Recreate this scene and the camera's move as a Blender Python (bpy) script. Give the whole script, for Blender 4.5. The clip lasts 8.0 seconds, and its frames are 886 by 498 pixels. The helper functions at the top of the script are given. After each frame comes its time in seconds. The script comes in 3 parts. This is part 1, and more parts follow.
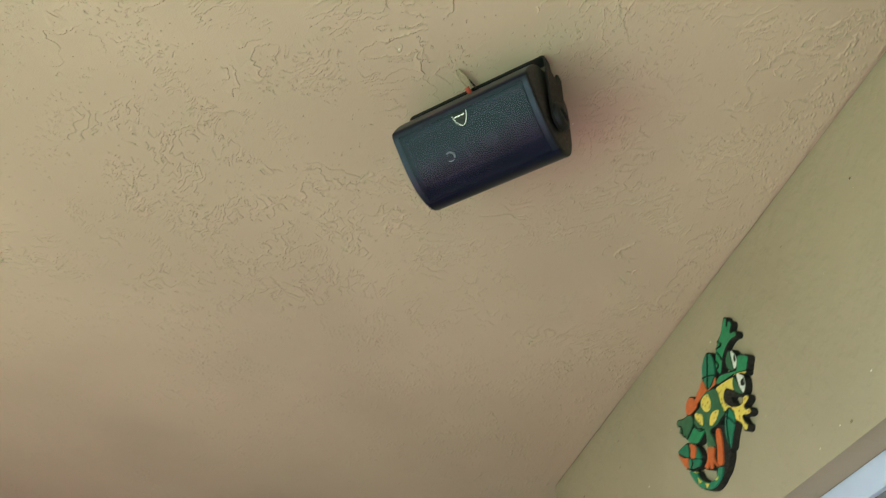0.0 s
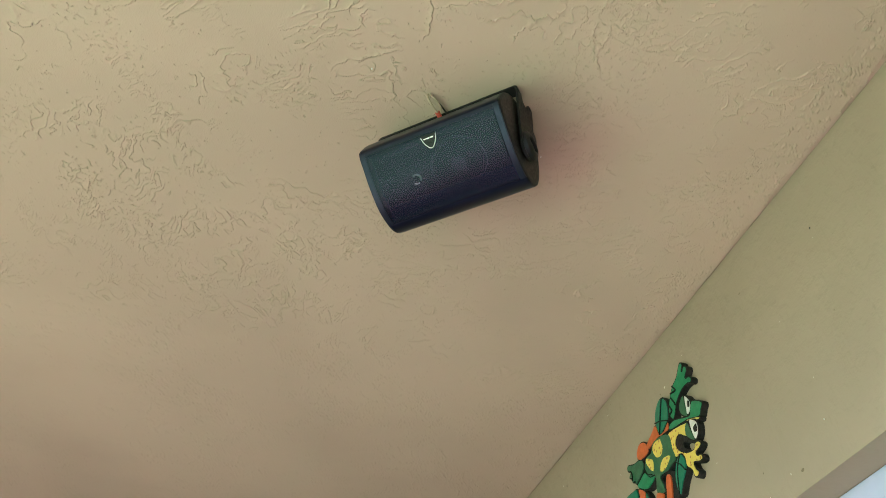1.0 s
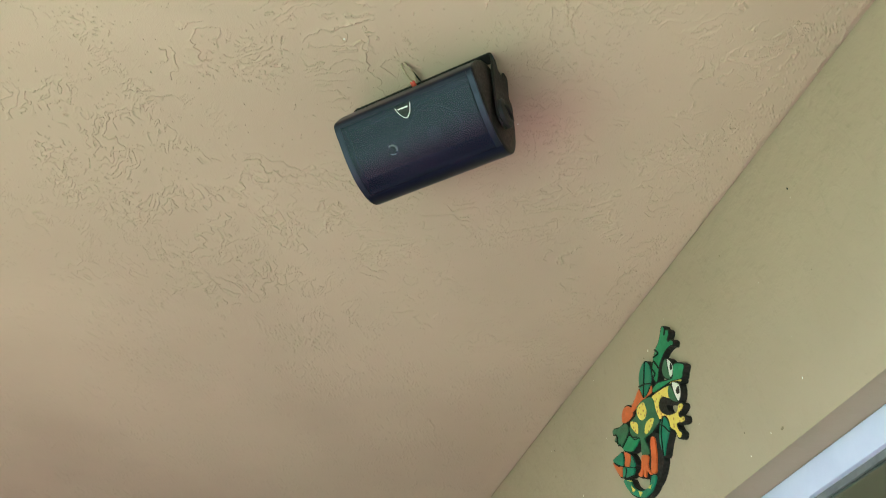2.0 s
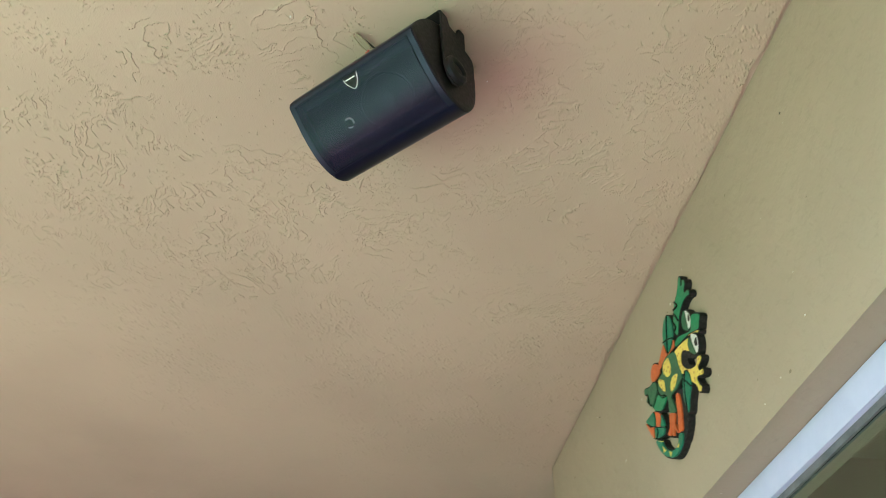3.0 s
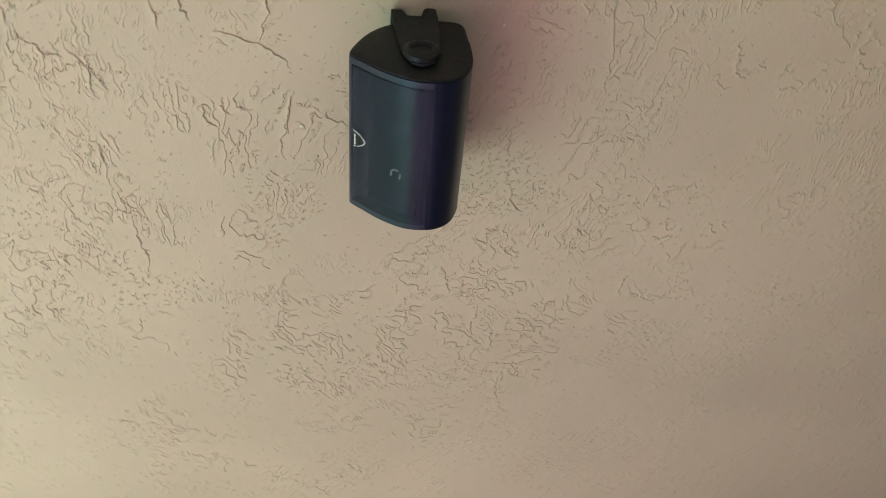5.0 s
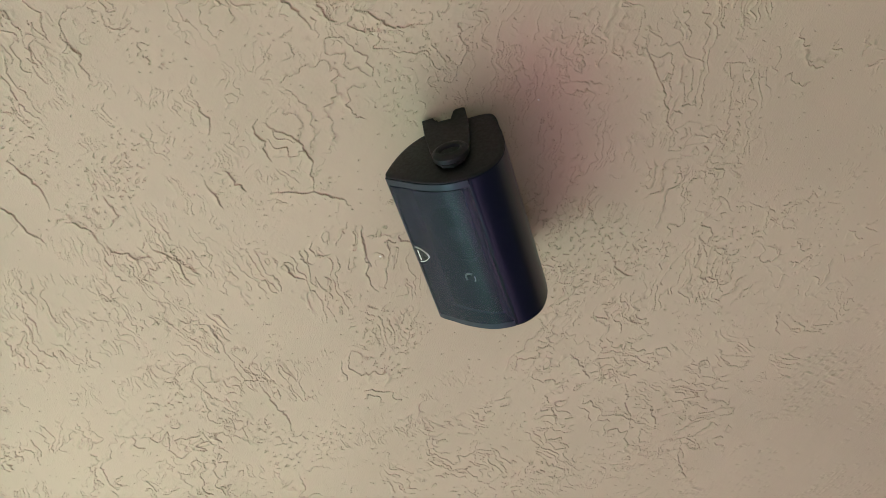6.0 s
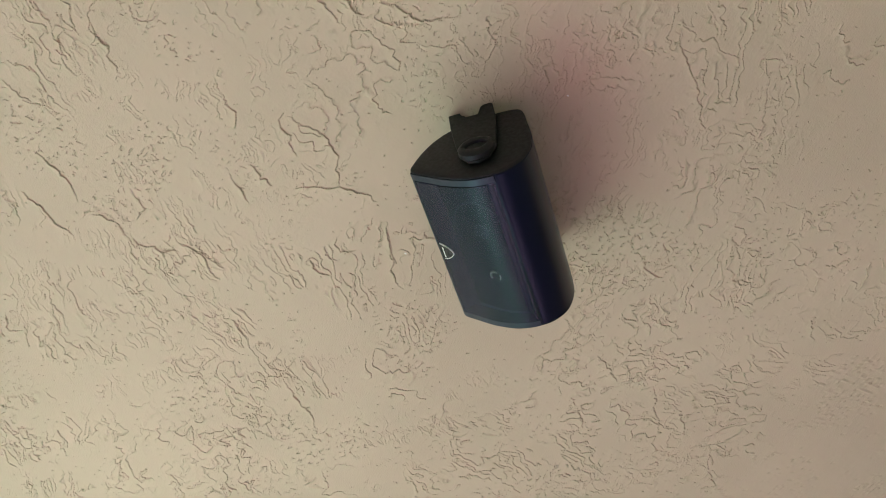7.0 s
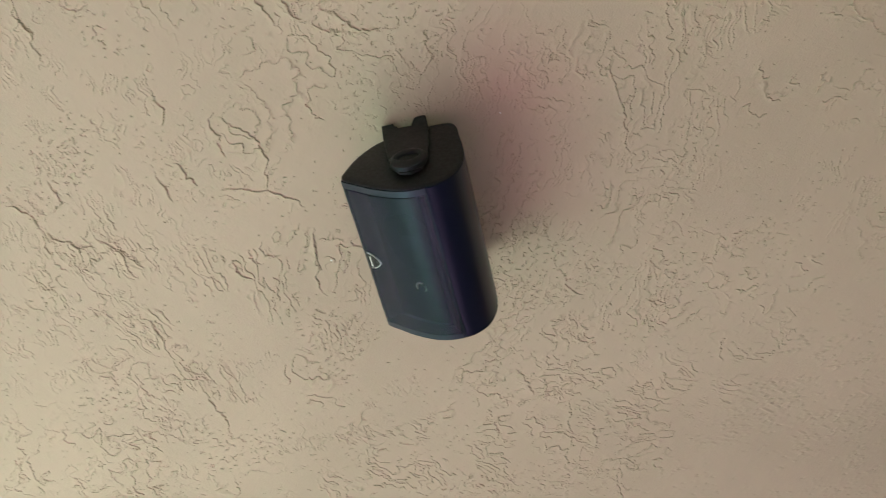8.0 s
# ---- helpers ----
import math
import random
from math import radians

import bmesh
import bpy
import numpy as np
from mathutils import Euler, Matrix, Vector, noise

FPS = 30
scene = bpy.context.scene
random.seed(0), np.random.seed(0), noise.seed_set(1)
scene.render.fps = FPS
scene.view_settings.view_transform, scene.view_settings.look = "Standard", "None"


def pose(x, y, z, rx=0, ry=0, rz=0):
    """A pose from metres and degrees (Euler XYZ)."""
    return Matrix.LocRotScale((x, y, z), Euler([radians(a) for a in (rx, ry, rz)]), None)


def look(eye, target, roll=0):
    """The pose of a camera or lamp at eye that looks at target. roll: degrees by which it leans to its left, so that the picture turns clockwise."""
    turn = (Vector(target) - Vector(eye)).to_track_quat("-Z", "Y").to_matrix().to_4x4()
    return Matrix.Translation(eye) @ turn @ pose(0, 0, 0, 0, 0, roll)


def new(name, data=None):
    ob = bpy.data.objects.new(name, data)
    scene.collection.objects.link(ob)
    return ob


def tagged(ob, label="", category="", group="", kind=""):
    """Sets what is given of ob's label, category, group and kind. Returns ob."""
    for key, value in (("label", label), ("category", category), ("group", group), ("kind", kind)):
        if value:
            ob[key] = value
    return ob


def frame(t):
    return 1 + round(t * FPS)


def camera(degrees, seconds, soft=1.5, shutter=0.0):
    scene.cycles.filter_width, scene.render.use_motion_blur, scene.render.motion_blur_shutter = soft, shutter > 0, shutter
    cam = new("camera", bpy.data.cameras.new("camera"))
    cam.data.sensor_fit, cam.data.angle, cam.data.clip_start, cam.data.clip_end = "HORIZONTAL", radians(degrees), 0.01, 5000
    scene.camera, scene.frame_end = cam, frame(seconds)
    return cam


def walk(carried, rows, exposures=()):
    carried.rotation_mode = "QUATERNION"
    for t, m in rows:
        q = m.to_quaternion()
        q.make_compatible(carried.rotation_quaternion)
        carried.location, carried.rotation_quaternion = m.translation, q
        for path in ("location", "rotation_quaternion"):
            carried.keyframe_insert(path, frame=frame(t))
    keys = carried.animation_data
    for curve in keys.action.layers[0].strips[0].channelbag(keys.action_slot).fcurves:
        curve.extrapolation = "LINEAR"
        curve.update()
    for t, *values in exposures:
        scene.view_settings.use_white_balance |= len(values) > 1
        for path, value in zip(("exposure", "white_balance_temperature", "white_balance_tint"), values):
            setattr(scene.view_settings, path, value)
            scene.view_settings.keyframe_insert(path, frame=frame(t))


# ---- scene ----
cam = camera(55.7, 8.0, soft=0.9, shutter=0.35)
PATH = [
    (0, (0.06, 0.241, 1.522), (0.371, 1.738, 2.811), 1.1),
    (0.5, (0.067, 0.26, 1.52), (0.449, 1.673, 2.883), 1.3),
    (1, (0.066, 0.282, 1.51), (0.453, 1.686, 2.881), 2.3),
    (1.5, (0.073, 0.285, 1.516), (0.477, 1.716, 2.853), 1.8),
    (2, (0.086, 0.278, 1.512), (0.51, 1.721, 2.831), 0.1),
    (2.2, (0.098, 0.274, 1.503), (0.537, 1.736, 2.796), -0.0),
    (3.3, (0.391, 0.296, 1.525), (0.44, 1.821, 2.818), -0.1),
    (3.5, (0.424, 0.333, 1.522), (0.383, 1.849, 2.825), -0.1),
    (4, (0.564, 0.437, 1.551), (0.21, 1.855, 2.917), 0.7),
    (4.2, (0.633, 0.483, 1.571), (0.124, 1.81, 2.979), 0.2),
    (5.3, (0.806, 0.683, 1.595), (-0.05, 1.716, 3.078), -11.4),
    (5.4, (0.814, 0.703, 1.598), (-0.048, 1.685, 3.112), -12.3),
    (5.5, (0.828, 0.717, 1.595), (-0.052, 1.601, 3.159), -11.5),
    (6, (0.883, 0.797, 1.602), (-0.068, 1.427, 3.244), -7.6),
    (6.5, (0.885, 0.819, 1.605), (-0.081, 1.405, 3.255), -6.1),
    (7, (0.875, 0.815, 1.612), (-0.109, 1.374, 3.261), -3.5),
    (7.5, (0.882, 0.806, 1.609), (-0.062, 1.398, 3.27), -4.5),
    (8, (0.878, 0.801, 1.612), (-0.003, 1.521, 3.257), -8.9),
]
walk(cam, [(t, look(eye, target, roll)) for t, eye, target, roll in PATH], exposures=[(0, 1.91, 6500, 6), (1, 1.98, 6400, 7.5), (1.5, 2.09, 6300, 7.5), (3.5, 2.13, 6150, 9.5), (5.5, 1.98, 5950, 16), (8, 1.97, 6000, 16)])

# ---- light ----
world = bpy.data.worlds.new("world")
world.use_nodes = True
scene.world = world
sky = world.node_tree.nodes.new("ShaderNodeTexSky")
sky.sky_type, sky.sun_disc = "NISHITA", False
sky.sun_elevation, sky.sun_rotation = radians(59), radians(-115)
world.node_tree.links.new(sky.outputs[0], world.node_tree.nodes["Background"].inputs[0])
world.node_tree.nodes["Background"].inputs[1].default_value = 0.15

sun = new("sun", bpy.data.lights.new("sun", "SUN"))
sun.data.energy, sun.data.angle, sun.data.color = 3.5, radians(0.5), (1, 0.95, 0.86)
sun.matrix_world = look((-6, -3, 12), (-6 + math.cos(radians(59)) * 0.9, -3 + math.cos(radians(59)) * 0.42, 12 - math.sin(radians(59))))

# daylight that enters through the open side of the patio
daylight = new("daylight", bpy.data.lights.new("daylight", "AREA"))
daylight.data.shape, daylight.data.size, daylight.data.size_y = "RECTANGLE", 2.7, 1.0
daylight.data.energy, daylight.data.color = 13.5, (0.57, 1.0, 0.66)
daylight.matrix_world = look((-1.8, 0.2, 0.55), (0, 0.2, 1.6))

# ---- materials ----


def material(name, colour, rough=0.5, metal=0.0):
    """A node material with its tree, shader and a short way to add nodes."""
    m = bpy.data.materials.new(name)
    m.use_nodes = True
    b = m.node_tree.nodes["Principled BSDF"]
    b.inputs["Base Color"].default_value = (*colour, 1)
    b.inputs["Roughness"].default_value = rough
    b.inputs["Metallic"].default_value = metal
    return m, b


class Tree:
    """Short-hand for building node trees."""

    def __init__(self, m):
        self.t = m.node_tree
        self.place = self.node("ShaderNodeTexCoord").outputs["Object"]

    def node(self, kind, **settings):
        n = self.t.nodes.new(kind)
        for k, v in settings.items():
            n.inputs[k].default_value = v
        return n

    def link(self, a, b):
        self.t.links.new(a, b)

    def noise(self, scale, detail=3.0, rough=0.5, distortion=0.0, at=None):
        n = self.node("ShaderNodeTexNoise", Scale=scale, Detail=detail, Roughness=rough, Distortion=distortion)
        self.link(at or self.place, n.inputs["Vector"])
        return n

    def step(self, value, lo, hi, out_lo=0.0, out_hi=1.0):
        n = self.t.nodes.new("ShaderNodeMapRange")
        n.interpolation_type = "SMOOTHSTEP"
        for i, v in enumerate((lo, hi, out_lo, out_hi)):
            n.inputs[i + 1].default_value = v
        self.link(value, n.inputs[0])
        return n.outputs[0]

    def math(self, op, a, b):
        n = self.t.nodes.new("ShaderNodeMath")
        n.operation = op
        for i, v in enumerate((a, b)):
            if isinstance(v, (int, float)):
                n.inputs[i].default_value = v
            else:
                self.link(v, n.inputs[i])
        return n.outputs[0]

    def mix(self, fac, a, b, blend="MIX"):
        n = self.t.nodes.new("ShaderNodeMix")
        n.data_type, n.blend_type = "RGBA", blend
        for i, v in ((0, fac), (6, a), (7, b)):
            if isinstance(v, tuple):
                n.inputs[i].default_value = (*v, 1)
            elif isinstance(v, (int, float)):
                n.inputs[i].default_value = v
            else:
                self.link(v, n.inputs[i])
        return n.outputs[2]

    def stretch(self, sx, sy, turn):
        n = self.t.nodes.new("ShaderNodeMapping")
        n.inputs["Scale"].default_value = (sx, sy, 1)
        n.inputs["Rotation"].default_value = (0, 0, radians(turn))
        self.link(self.place, n.inputs["Vector"])
        return n.outputs[0]

    def bump(self, height, shader, distance, strength=1.0):
        n = self.node("ShaderNodeBump", Strength=strength, Distance=distance)
        self.link(height, n.inputs["Height"])
        self.link(n.outputs[0], shader.inputs["Normal"])


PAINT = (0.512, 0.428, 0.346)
# the ceiling's paint, darkened to offset the lamp's light on the walls
WALL_PAINT_DIMMED = (0.382, 0.319, 0.252)


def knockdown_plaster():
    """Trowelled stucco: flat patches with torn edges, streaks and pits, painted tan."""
    m, b = material("tan_knockdown_stucco", PAINT, 0.8)
    t = Tree(m)
    grain = t.math("MULTIPLY", t.noise(380.0, 2.0).outputs["Fac"], t.math("MULTIPLY", t.step(t.noise(3.0, 3.0).outputs["Fac"], 0.42, 0.6), 0.30))
    h = t.math("ADD", grain, t.math("MULTIPLY", t.noise(24.0, 3.0).outputs["Fac"], 0.55))
    t.bump(h, b, 0.0020)
    tone = t.mix(t.step(t.noise(1.7, 4.0).outputs["Fac"], 0.35, 0.65), tuple(0.94 * c for c in PAINT), tuple(1.05 * c for c in PAINT))
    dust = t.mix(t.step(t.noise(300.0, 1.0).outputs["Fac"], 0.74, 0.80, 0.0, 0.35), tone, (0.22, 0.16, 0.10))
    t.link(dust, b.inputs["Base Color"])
    return m


def smooth_plaster():
    """The same paint, darkened to offset the lamp's light, on a smoother wall coat, with chips and specks."""
    m, b = material("tan_wall_paint_dimmed", WALL_PAINT_DIMMED, 0.75)
    t = Tree(m)
    h = t.math("ADD", t.math("MULTIPLY", t.noise(9.0, 4.0).outputs["Fac"], 1.4), t.math("MULTIPLY", t.noise(120.0, 3.0).outputs["Fac"], 0.25))
    h = t.math("ADD", h, t.math("MULTIPLY", t.step(t.noise(26.0, 4.0, at=t.stretch(1, 1, 20)).outputs["Fac"], 0.40, 0.72), 0.5))
    h = t.math("ADD", h, t.math("MULTIPLY", t.step(t.noise(7.0, 4.0, 0.6, at=t.stretch(1, 4, 0)).outputs["Fac"], 0.50, 0.72), 0.35))
    t.bump(h, b, 0.0020)
    tone = t.mix(t.step(t.noise(2.3, 4.0).outputs["Fac"], 0.35, 0.65), tuple(0.95 * c for c in WALL_PAINT_DIMMED), tuple(1.04 * c for c in WALL_PAINT_DIMMED))
    chip = t.mix(t.step(t.noise(75.0, 1.0).outputs["Fac"], 0.800, 0.806, 0.0, 0.9), tone, (0.78, 0.76, 0.70))
    speck = t.mix(t.step(t.noise(60.0, 0.0, at=t.stretch(1, 1, 50)).outputs["Fac"], 0.885, 0.892, 0.0, 0.8), chip, (0.16, 0.13, 0.08))
    t.link(speck, b.inputs["Base Color"])
    return m


def mottled(name, dark, light, scale, rough, bump=0.0, metal=0.0):
    m, b = material(name, light, rough, metal)
    t = Tree(m)
    n = t.noise(scale, 5.0, 0.6).outputs["Fac"]
    t.link(t.mix(t.step(n, 0.3, 0.7), dark, light), b.inputs["Base Color"])
    t.link(t.step(t.noise(scale * 3.1, 3.0).outputs["Fac"], 0.3, 0.7, rough * 0.85, min(1.0, rough * 1.15)), b.inputs["Roughness"])
    if bump:
        t.bump(t.noise(scale * 6, 3.0).outputs["Fac"], b, bump)
    return m


def grille_cloth():
    """Perforated steel: fine dark holes through which the drivers show faintly."""
    m, b = material("black_perforated_grille", (0.009, 0.010, 0.030), 0.36)
    t = Tree(m)
    v = t.node("ShaderNodeTexVoronoi", Scale=620.0, Randomness=0.0)
    t.link(t.place, v.inputs["Vector"])
    hole = t.step(v.outputs["Distance"], 0.25, 0.45)
    t.bump(hole, b, 0.0004, 0.05)
    b.inputs["Specular IOR Level"].default_value = 0.34
    b.inputs["Specular Tint"].default_value = (0.66, 0.76, 1.0, 1)
    clear = t.node("ShaderNodeBsdfTransparent")
    mixed = t.node("ShaderNodeMixShader", Fac=0.36)
    t.link(b.outputs[0], mixed.inputs[1])
    t.link(clear.outputs[0], mixed.inputs[2])
    t.link(mixed.outputs[0], t.t.nodes["Material Output"].inputs["Surface"])
    return m


def window_glass():
    m, b = material("window_glass", (0.9, 0.95, 0.93), 0.02)
    b.inputs["Transmission Weight"].default_value = 1.0
    b.inputs["IOR"].default_value = 1.5
    return m


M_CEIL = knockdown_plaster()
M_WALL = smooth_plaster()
M_FLOOR = mottled("pink_clay_pavers", (0.48, 0.245, 0.28), (0.63, 0.33, 0.375), 6.0, 0.7, 0.002)
M_LAWN = mottled("lawn", (0.07, 0.11, 0.03), (0.13, 0.17, 0.06), 3.0, 0.9, 0.01)
M_ROOM = mottled("interior_paint", (0.30, 0.28, 0.24), (0.36, 0.34, 0.29), 2.0, 0.8)
# white vinyl with the sky's blue cast put into its base colour
M_VINYL = mottled("white_vinyl_sky_tinted", (0.52, 0.58, 0.86), (0.57, 0.63, 0.91), 14.0, 0.35, 0.0003)
M_GASKET = mottled("grey_gasket", (0.10, 0.11, 0.13), (0.16, 0.17, 0.19), 30.0, 0.6)
M_GLASS = window_glass()
M_CABINET = material("satin_black_plastic", (0.006, 0.007, 0.019), 0.32)[0]
M_CAP = mottled("matte_black_plastic", (0.017, 0.0155, 0.015), (0.022, 0.020, 0.019), 60.0, 0.5, 0.00004)
for plastic in (M_CABINET, M_CAP):
    plastic.node_tree.nodes["Principled BSDF"].inputs["Specular IOR Level"].default_value = 0.28
    plastic.node_tree.nodes["Principled BSDF"].inputs["Specular Tint"].default_value = (0.52, 0.66, 1.0, 1)
M_TRIM = mottled("glossy_dark_frame", (0.010, 0.014, 0.022), (0.014, 0.019, 0.030), 50.0, 0.40)
M_TRIM.node_tree.nodes["Principled BSDF"].inputs["Specular Tint"].default_value = (0.55, 0.62, 1.0, 1)
M_TRIM.node_tree.nodes["Principled BSDF"].inputs["Specular IOR Level"].default_value = 0.36
M_GRILLE = grille_cloth()
M_BAFFLE = mottled("black_baffle", (0.004, 0.004, 0.006), (0.007, 0.007, 0.010), 30.0, 0.9)
M_RUBBER = mottled("rubber_surround", (0.014, 0.014, 0.020), (0.022, 0.022, 0.030), 30.0, 0.8)
M_GLINT = mottled("rim_glint_metal", (0.86, 0.90, 0.93), (0.93, 0.95, 0.97), 400.0, 0.3, 0.0, 0.3)
M_BADGE = mottled("badge_black", (0.012, 0.013, 0.016), (0.02, 0.02, 0.024), 60.0, 0.3)
for inside in (M_BAFFLE, M_RUBBER, M_BADGE):
    inside.node_tree.nodes["Principled BSDF"].inputs["Specular IOR Level"].default_value = 0.1
M_PRINT = mottled("badge_white", (0.70, 0.72, 0.74), (0.82, 0.84, 0.85), 90.0, 0.4)
M_WIRE = mottled("beige_insulation", (0.36, 0.30, 0.22), (0.50, 0.43, 0.33), 90.0, 0.45)
M_DARKWIRE = mottled("dark_insulation", (0.02, 0.02, 0.02), (0.04, 0.04, 0.04), 90.0, 0.45)
M_RED = mottled("red_plastic", (0.52, 0.08, 0.06), (0.66, 0.13, 0.10), 90.0, 0.4)


def dotted_yellow():
    """Lemon paint with hand-dabbed ochre dots."""
    m, b = material("frog_yellow", (0.78, 0.62, 0.12), 0.4)
    t = Tree(m)
    v = t.node("ShaderNodeTexVoronoi", Scale=92.0, Randomness=0.7)
    t.link(t.place, v.inputs["Vector"])
    dots = t.step(v.outputs["Distance"], 0.24, 0.31)
    tone = t.mix(t.noise(60.0, 3.0).outputs["Fac"], (0.68, 0.50, 0.08), (0.86, 0.72, 0.18))
    t.link(t.mix(dots, (0.46, 0.22, 0.06), tone), b.inputs["Base Color"])
    return m


FROG_PAINT = {
    "green": mottled("frog_green", (0.008, 0.20, 0.095), (0.015, 0.27, 0.13), 60.0, 0.4, 0.0002),
    "teal": mottled("frog_teal", (0.006, 0.165, 0.105), (0.012, 0.22, 0.14), 60.0, 0.4, 0.0002),
    "pine": mottled("frog_pine", (0.02, 0.11, 0.06), (0.035, 0.15, 0.08), 60.0, 0.4, 0.0002),
    "orange": mottled("frog_orange", (0.54, 0.11, 0.03), (0.66, 0.15, 0.045), 60.0, 0.4, 0.0002),
    "yellow": dotted_yellow(),
    "white": mottled("frog_white", (0.70, 0.72, 0.72), (0.80, 0.82, 0.82), 60.0, 0.4),
    "black": mottled("frog_black", (0.005, 0.005, 0.006), (0.010, 0.010, 0.012), 60.0, 0.75, 0.0002),
}

# ---- builders ----


def part(name, bm, mat, parent=None, label="", smooth=False):
    """Link a bmesh as one mesh object, under its thing if one is given."""
    bmesh.ops.recalc_face_normals(bm, faces=bm.faces[:])
    me = bpy.data.meshes.new(name)
    bm.to_mesh(me)
    bm.free()
    if mat:
        me.materials.append(mat)
    if smooth:
        me.shade_smooth()
        me.set_sharp_from_angle(angle=radians(38))
    ob = new(name, me)
    if parent:
        ob.parent = parent
    return tagged(ob, label)


def slab(bm, lo, hi, bevel=0.0):
    """An axis-aligned block in bm, with its edges rounded if bevel is given."""
    made = bmesh.ops.create_cube(bm, size=1)["verts"]
    for v in made:
        v.co = [lo[i] + (v.co[i] + 0.5) * (hi[i] - lo[i]) for i in range(3)]
    if bevel:
        edges = list({e for v in made for e in v.link_edges})
        bmesh.ops.bevel(bm, geom=edges, offset=bevel, segments=2, profile=0.6, affect="EDGES")
    return bm


def block(name, lo, hi, mat, parent=None, label="", bevel=0.0):
    return part(name, slab(bmesh.new(), lo, hi, bevel), mat, parent, label, smooth=bevel > 0)


def spline(points, closed=True, steps=6):
    """Catmull-Rom through the points."""
    n, out = len(points), []
    for i in range(n if closed else n - 1):
        p = [Vector(points[(i + k) % n] if closed else points[min(max(i + k, 0), n - 1)]) for k in (-1, 0, 1, 2)]
        for s in range(steps):
            f = s / steps
            out.append(0.5 * (2 * p[1] + (p[2] - p[0]) * f + (2 * p[0] - 5 * p[1] + 4 * p[2] - p[3]) * f * f + (3 * p[1] - p[0] - 3 * p[2] + p[3]) * f ** 3))
    return out if closed else out + [Vector(points[-1])]


def outset(loop, amount):
    """Offset a closed 2D loop outwards."""
    area = sum(a.x * b.y - b.x * a.y for a, b in zip(loop, loop[1:] + loop[:1]))
    sign, out = (1 if area > 0 else -1), []
    for i, p in enumerate(loop):
        d = loop[(i + 1) % len(loop)] - loop[i - 1]
        n = Vector((d.y, -d.x))
        out.append(p + sign * amount * (n.normalized() if n.length > 1e-9 else n))
    return out


def loft(bm, rings, caps=True):
    rows = [[bm.verts.new(c) for c in ring] for ring in rings]
    for a, b in zip(rows, rows[1:]):
        for i in range(len(a)):
            j = (i + 1) % len(a)
            bm.faces.new((a[i], a[j], b[j], b[i]))
    if caps:
        bm.faces.new(rows[0])
        bm.faces.new(rows[-1])
    return bm


def sheet(bm, rows):
    """A grid of quads through rows of places."""
    made = [[bm.verts.new(c) for c in row] for row in rows]
    for a, b in zip(made, made[1:]):
        for i in range(len(a) - 1):
            bm.faces.new((a[i], a[i + 1], b[i + 1], b[i]))
    return bm


def tube(bm, points, radius, sides=8):
    pts = spline(points, closed=False, steps=6)
    rings, side = [], None
    for i, p in enumerate(pts):
        d = (pts[min(i + 1, len(pts) - 1)] - pts[max(i - 1, 0)]).normalized()
        side = (side - d * side.dot(d)).normalized() if side else d.orthogonal().normalized()
        up = d.cross(side)
        rings.append([p + radius * (side * math.cos(a) + up * math.sin(a)) for a in (2 * math.pi * k / sides for k in range(sides))])
    return loft(bm, rings)


# ---- the patio ----
CEIL, WALL, CORNER, HEAD = 2.75, 1.0, 2.804, 2.19
SILL, WIN_A, WIN_B = 0.92, -0.30, 2.25

tagged(block("floor", (-1.9, -3.2, -0.12), (WALL + 0.2, 6.5, 0.0), M_FLOOR), "pinkish clay paver patio floor", kind="structure")
bm = bmesh.new()
sheet(bm, [[(x, y, -0.14) for x in (-400, -40, -3.2, 40, 400)] for y in (-400, -40, 0, 40, 400)])
tagged(part("ground", bm, M_LAWN), "open green lawn round the patio", kind="structure")

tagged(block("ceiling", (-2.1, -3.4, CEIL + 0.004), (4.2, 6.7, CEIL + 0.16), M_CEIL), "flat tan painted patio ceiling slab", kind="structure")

# the stucco coat: a trowelled relief with torn lips, ripples and pits; it stops unevenly just short of the wall


def lattice_noise(x, y, seed):
    """Gradient noise of about -0.7 to 0.7 over arrays of places."""
    rng = np.random.default_rng(seed)
    turn = rng.uniform(0, 2 * math.pi, 4096)
    order = rng.permutation(4096)
    xi, yi = np.floor(x).astype(np.int64), np.floor(y).astype(np.int64)
    xf, yf = (x - xi).astype(np.float32), (y - yi).astype(np.float32)
    gx, gy = np.cos(turn).astype(np.float32), np.sin(turn).astype(np.float32)

    def corner(i, j):
        k = order[(order[(xi + i) & 4095] + yi + j) & 4095]
        return gx[k] * (xf - i) + gy[k] * (yf - j)

    u, v = xf * xf * xf * (xf * (xf * 6 - 15) + 10), yf * yf * yf * (yf * (yf * 6 - 15) + 10)
    low = corner(0, 0) * (1 - u) + corner(1, 0) * u
    return low * (1 - v) + (corner(0, 1) * (1 - u) + corner(1, 1) * u) * v


def fractal(x, y, seed, octaves, keep=0.5):
    total, size = 0, 1.0
    for k in range(octaves):
        total = total + size * lattice_noise(x * 2 ** k + 17.3 * k, y * 2 ** k - 9.1 * k, seed + k)
        size *= keep
    return total


def smooth(v, lo, hi):
    f = np.clip((v - lo) / (hi - lo), 0, 1)
    return f * f * (3 - 2 * f)


STEP, HOP = 0.00145, 3
COAT_X, COAT_Y = (-1.38, 1.0), (0.30, 3.36)


def coat_edge(y):
    gap = 0.006 + 0.010 * fractal(y * 2.3, y * 0 + 3.1, 71, 2) + 0.006 * fractal(y * 21, y * 0 + 7.7, 72, 3)
    gap = 0.003 + np.maximum(0, gap) * smooth(CORNER - y, 0.02, 0.25)
    return np.where(y < CORNER, WALL - gap, WALL)


